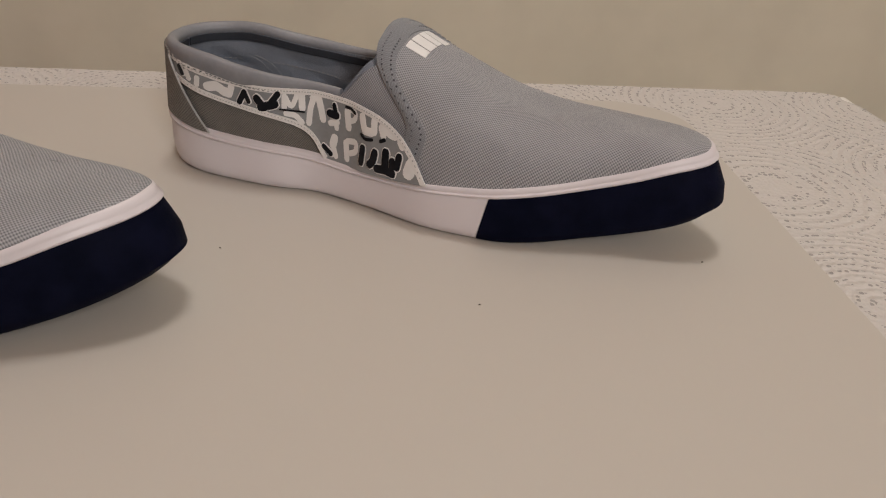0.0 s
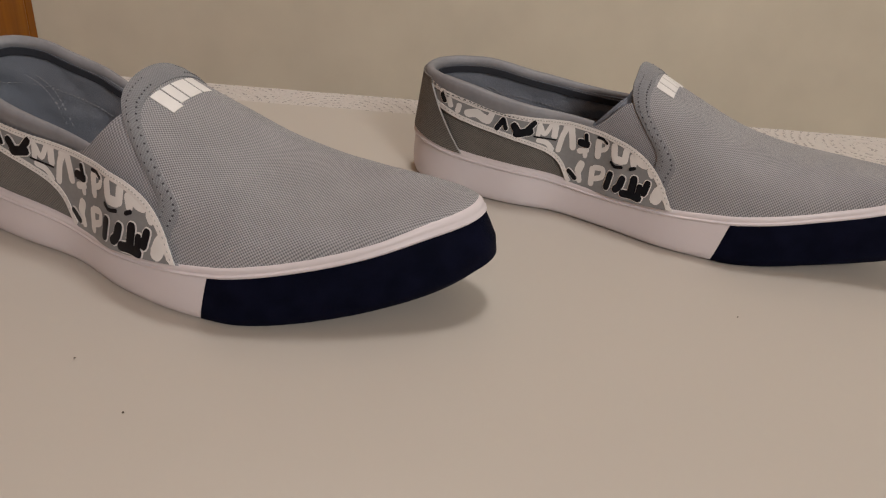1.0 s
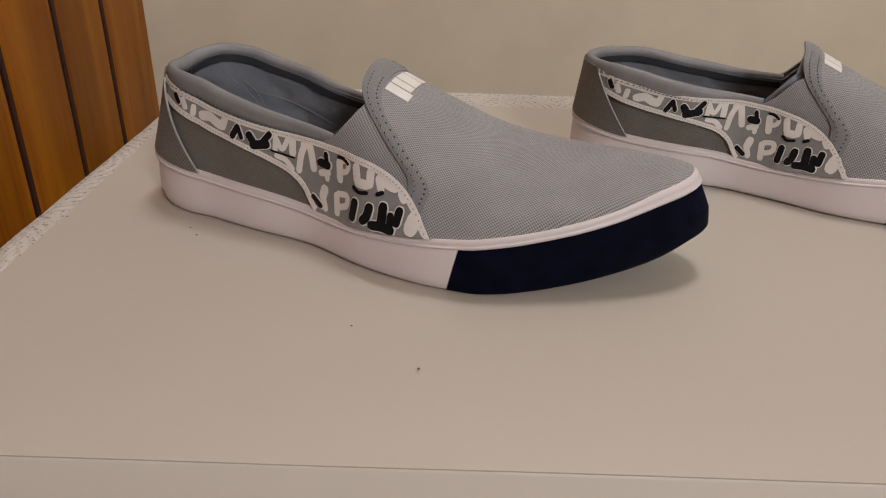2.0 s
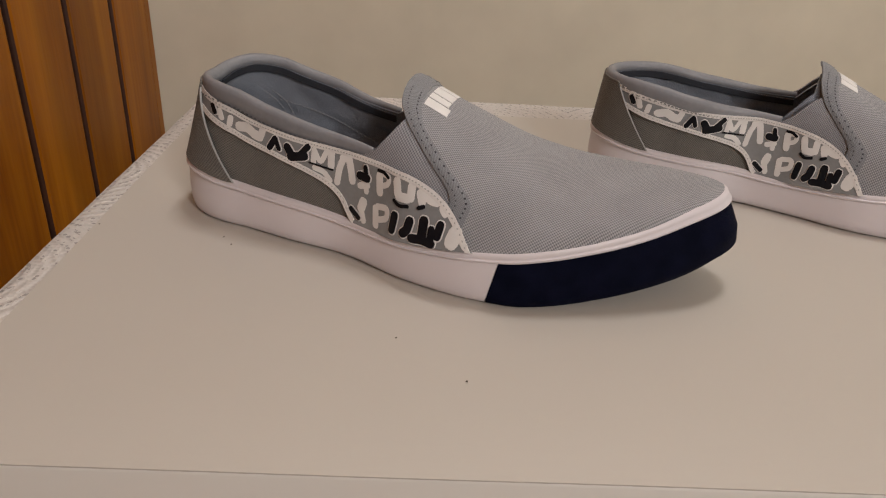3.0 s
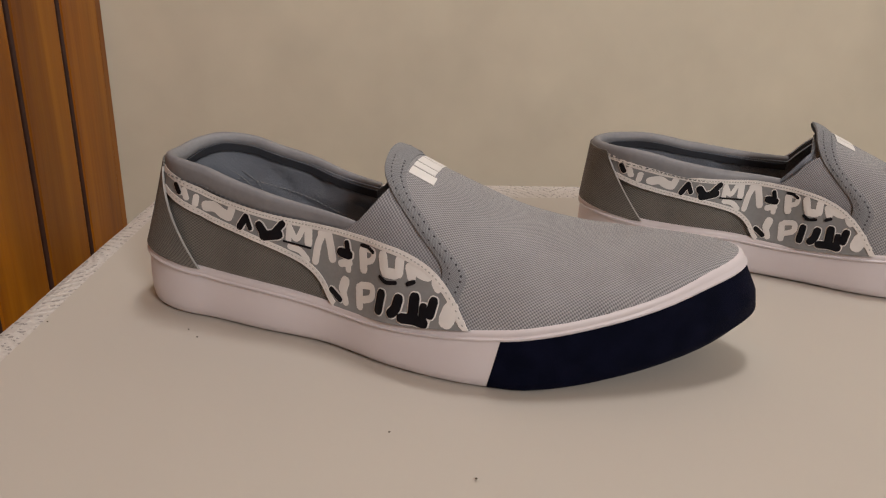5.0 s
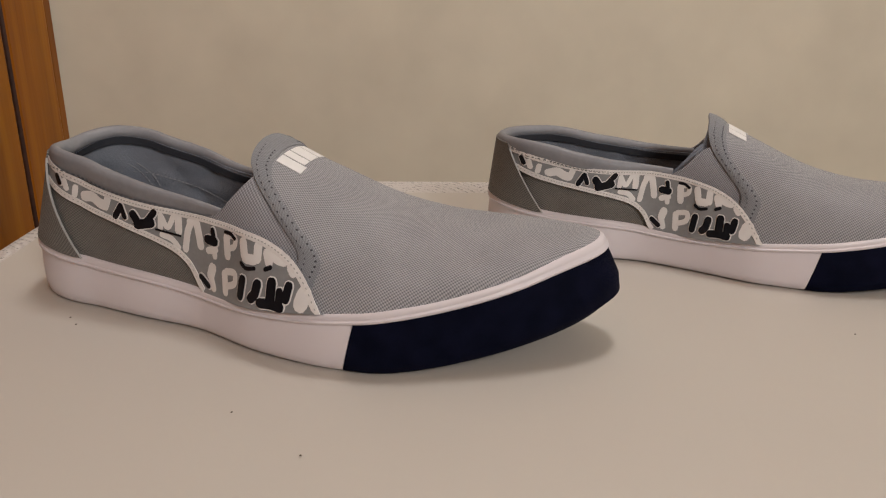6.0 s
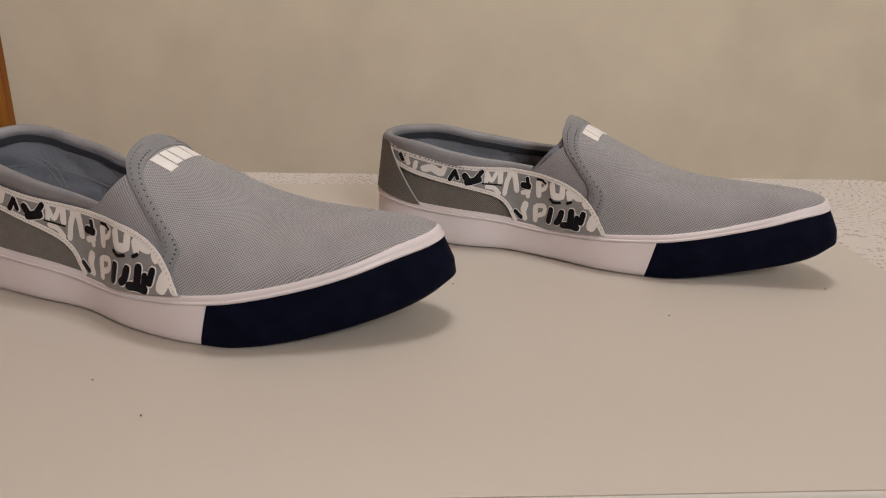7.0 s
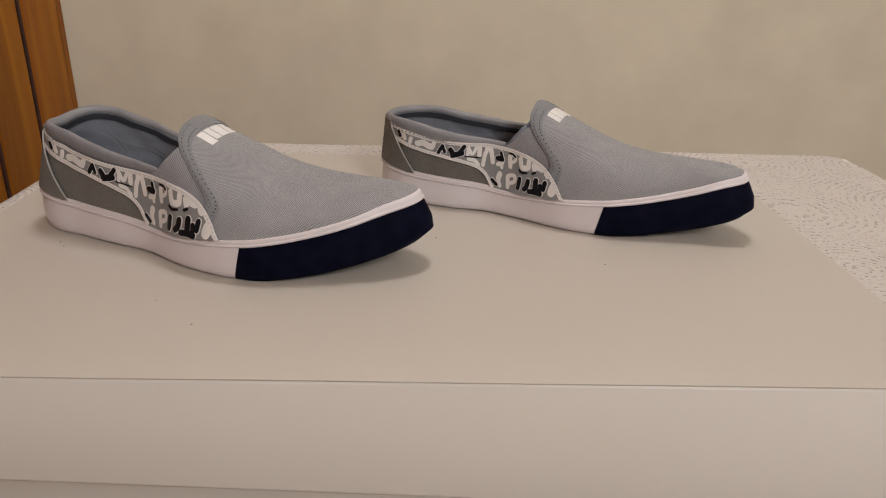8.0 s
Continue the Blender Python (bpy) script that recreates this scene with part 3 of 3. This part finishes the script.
    top = part("vamp", sheet(vamp, 64, 56, True, vamp_uv), VAMP_CLOTH, shoe, "light grey woven canvas vamp")

    def bound(u, v, k):
        side, t = arch(0.055 + 0.89 * v)
        X0 = mouth_x(t, side)
        bulge = 0.0008 * math.sin(math.pi * u) + 0.0002
        return skin(X0 - 0.0014 + 0.0100 * u, t, side, 0.0014 + bulge + 0.0011 * k)
    bind = part("tongue_binding", sheet(bound, 6, 60, True, lambda u, v: (0.010 * u, 0.16 * v)), BINDING_CLOTH, shoe, "grey double-stitched binding along the tongue edge")
    for shift in (0.0016, 0.0062):
        def row(s, shift=shift):
            side, t = arch(0.075 + 0.85 * s)
            X0 = mouth_x(t, side)
            p = skin(X0 + shift, min(t, 0.998), side, 0.0032)
            return p, (skin(X0 + shift, min(t, 0.998), side, 0.0052) - p).normalized()
        places = [q for i, q in enumerate(seam(row, 58)) if abs(i - 28.5) > 5]
        tagged(part("stitching", stitches(places, 0.0017, 0.0008, 0.0006), THREAD, bind), kind="stuff")
        tagged(part("needle_hole", stitches([(p + a * 0.00125, a, n) for p, a, n in places], 0.0011, 0.0013, 0.0005), DARK_HOLE, bind), kind="stuff")

    # woven mark on the tongue: plain slanted blocks
    def tongue(X, y):
        side = -1 if y < 0 else 1
        lo_t, hi_t = 0.5, 1.0
        for _ in range(22):
            m = (lo_t + hi_t) / 2
            if abs(skin(X, m, side).y) > abs(y):
                lo_t = m
            else:
                hi_t = m
        return skin(X, hi_t, side) + Vector((0, 0, 0.0026))
    for y0, y1, xa, xb in ((-0.0190, -0.0118, 0.1450, 0.1545), (-0.0108, -0.0046, 0.1450, 0.1530), (-0.0036, 0.0056, 0.1450, 0.1530), (0.0066, 0.0130, 0.1450, 0.1530)):
        def block(u, v, k):
            y = y0 + (y1 - y0) * u
            X = xa - 0.0015 + (xb - xa + 0.002) * v + (0 if y1 > -0.014 or u < 0.55 else -0.0030 * v)
            return tongue(X - 0.0015, y) + Vector((0, 0, 0.0003 * k))
        part("woven_block", sheet(block, 5, 4), WHITE_PRINT, top, "plain white block of the woven mark")

    # padded collar
    path = []
    for X, side in around(30, 0.124, 0.124):
        Xs = lined(X, side)
        z = collar(X, side)
        p, out = on_skin(Xs, z, side, -0.0006)
        path.append((p, out, Vector((0, 0, 1))))
    shrink = lambda X: 1.0 if X < 0.07 else 1.0 - 0.45 * (X - 0.07) / 0.058
    bm = bmesh.new()
    loops = []
    for (X, side), (p, a, b) in zip(around(30, 0.124, 0.124), path):
        k = shrink(X)
        loops.append([bm.verts.new(p + a * c * k + b * d * k) for c, d in ROLL])
    for l1, l2 in zip(loops, loops[1:]):
        for i in range(len(ROLL)):
            bm.faces.new((l1[i], l1[(i + 1) % len(ROLL)], l2[(i + 1) % len(ROLL)], l2[i]))
    bm.faces.new(loops[0][::-1])
    bm.faces.new(loops[-1])
    rolled = part("collar", bm, COLLAR_SKIN, shoe, "padded grey collar with a stitched lower edge")

    def collar_row(s):
        X, side = (0.119 * (1 - 2 * s), 1) if s < 0.5 else (0.119 * (2 * s - 1), -1)
        k = shrink(X)
        return on_skin(lined(X, side), collar(X, side) - 0.0058 * k, side, 0.0029 * k)
    tagged(part("stitching", stitches(seam(collar_row, 92), 0.0017, 0.0008, 0.0006), DARK_THREAD, rolled), kind="stuff")
    if left:
        for ob in shoe.children_recursive:
            ob.data.transform(Matrix.Diagonal((1, -1, 1, 1)))
            ob.data.flip_normals()
    return shoe


def print_marks(mark):
    mark(BLACK_PRINT, 0.0020, (0.0346, 0.0652), (0.0360, 0.0618))
    mark(WHITE_PRINT, 0.0021, (0.0383, 0.0634), (0.0392, 0.0597))
    mark(WHITE_PRINT, 0.0019, (0.0431, 0.0610), (0.0425, 0.0571))
    mark(WHITE_PRINT, 0.0041, (0.0478, 0.0571), (0.0528, 0.0574), (0.0571, 0.0551), (0.0604, 0.0542))
    mark(WHITE_PRINT, 0.0032, (0.0626, 0.0578), (0.0611, 0.0544))
    mark(BLACK_PRINT, 0.0027, (0.0702, 0.0552), (0.0666, 0.0501))
    mark(BLACK_PRINT, 0.0022, (0.0705, 0.0550), (0.0723, 0.0504))
    mark(BLACK_PRINT, 0.0035, (0.0773, 0.0523), (0.0802, 0.0482))
    mark(BLACK_PRINT, 0.0038, (0.0792, 0.0477), (0.0868, 0.0493))
    mark(BLACK_PRINT, 0.0027, (0.0845, 0.0496), (0.0888, 0.0544))
    mark(WHITE_PRINT, 0.0024, (0.0923, 0.0533), (0.0918, 0.0474))
    mark(WHITE_PRINT, 0.0022, (0.0926, 0.0528), (0.0957, 0.0481), (0.0992, 0.0538))
    mark(WHITE_PRINT, 0.0032, (0.1018, 0.0542), (0.1018, 0.0470))
    mark(BLACK_PRINT, 0.0008, (0.0896, 0.0467), (0.0954, 0.0459), (0.1030, 0.0451))
    mark(WHITE_PRINT, 0.0024, (0.0925, 0.0444), (0.0975, 0.0431), (0.1013, 0.0395))
    mark(WHITE_PRINT, 0.0029, (0.1055, 0.0394), (0.1068, 0.0469), (0.1087, 0.0516))
    mark(WHITE_PRINT, 0.0029, (0.1083, 0.0521), (0.1117, 0.0525))
    mark(WHITE_PRINT, 0.0033, (0.1121, 0.0520), (0.1135, 0.0468), (0.1145, 0.0421))
    mark(BLACK_PRINT, 0.0021, (0.1219, 0.0504), (0.1230, 0.0460))
    mark(BLACK_PRINT, 0.0035, (0.1191, 0.0459), (0.1233, 0.0455))
    mark(WHITE_PRINT, 0.0027, (0.1192, 0.0409), (0.1236, 0.0421))
    mark(WHITE_PRINT, 0.0024, (0.1230, 0.0413), (0.1232, 0.0390))
    mark(WHITE_PRINT, 0.0033, (0.1303, 0.0485), (0.1312, 0.0410))
    mark(WHITE_PRINT, 0.0022, (0.1313, 0.0498), (0.1355, 0.0492), (0.1353, 0.0458), (0.1319, 0.0441))
    mark(BLACK_PRINT, 0.0013, (0.1295, 0.0508), (0.1328, 0.0505), (0.1356, 0.0489))
    mark(WHITE_PRINT, 0.0033, (0.1406, 0.0484), (0.1419, 0.0432))
    mark(WHITE_PRINT, 0.0035, (0.1426, 0.0420), (0.1469, 0.0419))
    mark(WHITE_PRINT, 0.0032, (0.1484, 0.0477), (0.1486, 0.0425))
    mark(BLACK_PRINT, 0.0014, (0.1404, 0.0398), (0.1434, 0.0381), (0.1477, 0.0386))
    mark(WHITE_PRINT, 0.0030, (0.1529, 0.0454), (0.1544, 0.0416))
    mark(WHITE_PRINT, 0.0024, (0.1547, 0.0447), (0.1585, 0.0428), (0.1615, 0.0423))
    mark(BLACK_PRINT, 0.0016, (0.1532, 0.0390), (0.1555, 0.0400))
    mark(WHITE_PRINT, 0.0029, (0.1646, 0.0408), (0.1661, 0.0388))
    mark(BLACK_PRINT, 0.0024, (0.1147, 0.0281), (0.1193, 0.0248))
    mark(WHITE_PRINT, 0.0038, (0.1219, 0.0336), (0.1207, 0.0299))
    mark(WHITE_PRINT, 0.0029, (0.1204, 0.0298), (0.1223, 0.0243))
    mark(WHITE_PRINT, 0.0030, (0.1294, 0.0326), (0.1301, 0.0246))
    mark(WHITE_PRINT, 0.0025, (0.1306, 0.0339), (0.1362, 0.0344), (0.1364, 0.0301), (0.1319, 0.0278))
    mark(BLACK_PRINT, 0.0033, (0.1415, 0.0331), (0.1405, 0.0257))
    mark(BLACK_PRINT, 0.0036, (0.1497, 0.0325), (0.1487, 0.0283), (0.1468, 0.0261))
    mark(WHITE_PRINT, 0.0014, (0.1480, 0.0287), (0.1469, 0.0248))
    mark(BLACK_PRINT, 0.0038, (0.1567, 0.0341), (0.1566, 0.0263))
    mark(BLACK_PRINT, 0.0035, (0.1516, 0.0250), (0.1567, 0.0255), (0.1616, 0.0249))
    mark(BLACK_PRINT, 0.0029, (0.1610, 0.0311), (0.1611, 0.0263))
    mark(BLACK_PRINT, 0.0032, (0.1649, 0.0338), (0.1640, 0.0286))
    mark(WHITE_PRINT, 0.0014, (0.1636, 0.0296), (0.1634, 0.0248))
    mark(WHITE_PRINT, 0.0054, (0.1724, 0.0317), (0.1711, 0.0276))
    mark(WHITE_PRINT, 0.0024, (0.1757, 0.0291), (0.1776, 0.0270))


# ---- room ----
X0, X1, Y0, Y1, Z0, Z1 = -0.345, 2.3, -2.1, 0.54, -0.75, 1.72


def slab(name, lo, hi, mat, label, category):
    bm = bmesh.new()
    box(bm, lo, hi)
    return tagged(mesh_object(name, bm, mat, False), label, category, kind="structure")


slab("floor", (X0 - 0.2, Y0 - 0.2, Z0 - 0.1), (X1 + 0.2, Y1 + 0.2, Z0), FLOOR, "dark brown wooden floor below the table", "floor")
slab("ceiling", (X0 - 0.2, Y0 - 0.2, Z1), (X1 + 0.2, Y1 + 0.2, Z1 + 0.1), CEILING, "plain off-white ceiling", "ceiling")
slab("wall_north", (X0 - 0.2, Y1, Z0), (X1 + 0.2, Y1 + 0.1, Z1), WALL, "plain beige painted wall behind the table", "wall")
slab("wall_south", (X0 - 0.2, Y0 - 0.1, Z0), (X1 + 0.2, Y0, Z1), WALL, "plain beige painted wall", "wall")
slab("wall_east", (X1, Y0, Z0), (X1 + 0.1, Y1, Z1), WALL, "plain beige painted wall", "wall")
panelling = slab("wall_west", (X0 - 0.12, Y0, Z0), (X0 - 0.02, Y1, Z1), GROOVE, "wall clad in varnished orange-brown pine boards", "wall")

# ---- table, cloth, sheet ----
table = tagged(new("table"), "white lacquered table with a thick top, standing clear of the wall", "table")
TX0, TX1, TY0, TY1 = -0.226, 0.553, -0.1095, 0.330
bm = bmesh.new()
box(bm, (TX0, TY0, -0.069), (TX1, TY1, -0.002), 0.003)
for v in bm.verts:
    if v.co.y < 0:
        v.co.y += 0.0135 * (v.co.x - 0.11)
    if v.co.z < -0.04:
        v.co.z -= 0.036 * (v.co.x + 0.1)
part("tabletop", bm, WHITE_BOARD, table)
# Board added under the top; sitting in its shade, it keeps the strip dark.
bm = bmesh.new()
box(bm, (TX0 + 0.02, TY0 + 0.085, -0.19), (TX1 - 0.02, TY0 + 0.103, -0.058), 0.002)
part("apron", bm, WHITE_BOARD, table)
for x in (TX0 + 0.35, TX1 - 0.07):
    for y in (TY0 + 0.11, TY1 - 0.07):
        bm = bmesh.new()
        box(bm, (x, y, Z0), (x + 0.05, y + 0.05, -0.055), 0.003)
        part("leg", bm, WHITE_BOARD, table)


def cloth(u, v, k):
    cx, cy = (TX0 + TX1) / 2, (TY0 + TY1) / 2 + 0.012
    hx, hy = (TX1 - TX0) / 2 + 0.006, (TY1 - TY0) / 2 - 0.010
    a, b = 2 * u - 1, 2 * v - 1
    r = 0.035
    x, y = a * hx, b * hy
    ex, ey = max(0, abs(x) - (hx - r)), max(0, abs(y) - (hy - r))
    if ex and ey:
        d = math.hypot(ex, ey)
        m = max(ex, ey)
        x = math.copysign(hx - r + ex * m / d, x)
        y = math.copysign(hy - r + ey * m / d, y)
    edge = max(0.0, (abs(a) - 0.975) / 0.025)
    z = -0.0004 - 0.010 * edge ** 2 + 0.0004 * noise.noise(Vector((x * 40, y * 40, 0)))
    return Vector((cx + x, cy + y, z - 0.0009 * (1 - k)))


ob = mesh_object("tablecloth", sheet(cloth, 110, 70), LACE)
tagged(ob, "white crochet lace tablecloth spread over the table", "tablecloth")

SX0, SX1, SY0, SY1 = -0.207, 0.405, -0.1110, 0.290


def paper(u, v, k):
    x, y = SX0 + (SX1 - SX0) * u, SY0 + (SY1 - SY0) * v
    r = 0.05
    if x > SX1 - r and y > SY1 - r:
        d = math.hypot(x - SX1 + r, y - SY1 + r)
        m = max(x - SX1 + r, y - SY1 + r)
        if d > 0:
            x, y = SX1 - r + (x - SX1 + r) * m / d, SY1 - r + (y - SY1 + r) * m / d
    sag = max(0.0, (-0.066 - y) / 0.0475)
    z = 0.0014 - 0.0030 * sag ** 2.2 + 0.0004 * noise.noise(Vector((x * 9, y * 9, 3)))
    if y > -0.06 and k:
        z = min(z, 0.0016)
    skewed = 0.010 * (y - SY0)
    return Vector((x - skewed, y + 0.0135 * (x - 0.11) * (1.0 if y < 0.1 else 0.6), z + 0.0006 * (k - 1)))


ob = mesh_object("paper_sheet", sheet(paper, 90, 90), PAPER)
tagged(ob, "large cream paper sheet laid over the tablecloth", "paper sheet")

right = make_shoe("grey canvas slip-on shoe with white sole and navy toe", False, 0.60, 0.0, 0.1905)
right.matrix_world = pose(-0.1652, 0.1060, 0.0018, 0, 0, -15.6)
left = make_shoe("grey canvas slip-on shoe, white sole, navy toe, beside its fellow", True, 0.22, 0.0090, 0.194)
left.matrix_world = pose(0.0802, 0.1962, 0.0018, 0, 0, -21.6)

# crumbs on the paper
rng = random.Random(4)
for x, y in ((0.125, 0.074), (0.347, 0.069), (0.24, 0.032), (-0.137, 0.051), (-0.131, 0.043), (-0.206, 0.059), (-0.01, -0.063), (-0.04, -0.035)):
    bm = bmesh.new()
    bmesh.ops.create_icosphere(bm, subdivisions=1, radius=0.0006)
    for v in bm.verts:
        v.co = Vector((v.co.x * rng.uniform(0.6, 1.3), v.co.y * rng.uniform(0.5, 1.0), v.co.z * 0.5))
    ob = mesh_object("crumb", bm, CRUMB)
    ob.matrix_world = pose(x, y, 0.0021, 0, 0, rng.uniform(0, 180))
    tagged(ob, "tiny dark crumb on the paper", "crumb", "crumbs on the paper")

# ceiling lamp
lamp = tagged(new("ceiling_lamp"), "round ceiling lamp with a pale glass shade", "lamp")
lamp.location = (0.22, 0.27, Z1)
bm = bmesh.new()
bmesh.ops.create_cone(bm, cap_ends=True, segments=40, radius1=0.19, radius2=0.19, depth=0.02)
bmesh.ops.translate(bm, verts=bm.verts, vec=(0, 0, -0.011))
part("base", bm, CEILING, lamp, "white metal base", False)
bm = bmesh.new()
bmesh.ops.create_cone(bm, cap_ends=True, segments=40, radius1=0.15, radius2=0.18, depth=0.02)
bmesh.ops.translate(bm, verts=bm.verts, vec=(0, 0, -0.032))
part("shade", bm, LAMP_GLASS, lamp, "glowing pale glass shade", False)

# lamp on the wall behind
sconce = tagged(new("wall_lamp"), "wall lamp with a round pale glass shade", "lamp")
sconce.location = (0.95, Y0, 1.30)
bm = bmesh.new()
bmesh.ops.create_cone(bm, cap_ends=True, segments=40, radius1=0.31, radius2=0.31, depth=0.03)
bmesh.ops.rotate(bm, verts=bm.verts, matrix=Matrix.Rotation(math.radians(90), 3, "X"))
bmesh.ops.translate(bm, verts=bm.verts, vec=(0, 0.016, 0))
part("base", bm, CEILING, sconce, "white metal base", False)
bm = bmesh.new()
bmesh.ops.create_cone(bm, cap_ends=True, segments=40, radius1=0.28, radius2=0.28, depth=0.05)
bmesh.ops.rotate(bm, verts=bm.verts, matrix=Matrix.Rotation(math.radians(90), 3, "X"))
bmesh.ops.translate(bm, verts=bm.verts, vec=(0, 0.058, 0))
part("shade", bm, LAMP_GLASS, sconce, "glowing pale glass shade", False)

# ---- boards of the panelling ----
bm = bmesh.new()
box(bm, (X0 - 0.02, Y1 - 0.0165, Z0), (X0 - 0.003, Y1 - 0.001, Z1), 0.002)
tagged(mesh_object("trim", bm, PINE, False), "narrow dark pine strip in the room corner", "trim", kind="structure")
W = 0.0828
bm = bmesh.new()
section = [(-0.019, 0.0), (-0.006, 0.0), (-0.003, 0.0004), (-0.001, 0.0014), (0.0, 0.004), (0.0, W - 0.004), (-0.001, W - 0.0014), (-0.003, W - 0.0004), (-0.006, W), (-0.019, W)]
lo = [bm.verts.new((x, y, Z0)) for x, y in section]
hi = [bm.verts.new((x, y, Z1)) for x, y in section]
for i in range(len(section)):
    j = (i + 1) % len(section)
    bm.faces.new((lo[i], lo[j], hi[j], hi[i]))
bm.faces.new(lo[::-1])
bm.faces.new(hi)
# flanks and back take the dark groove colour
for f in bm.faces:
    c = f.calc_center_median()
    f.material_index = 1 if c.x < -0.0015 else 0
plank = mesh_object("plank", bm, PINE, False)
plank.data.materials.append(GROOVE)
plank.parent = panelling
plank.location = (X0, Y1 - 0.019 - W, 0)
for i in range(1, 29):
    ob = new("plank", plank.data)
    ob.parent = panelling
    ob.location = (X0, Y1 - 0.019 - W - i * (W + 0.0062), 0)
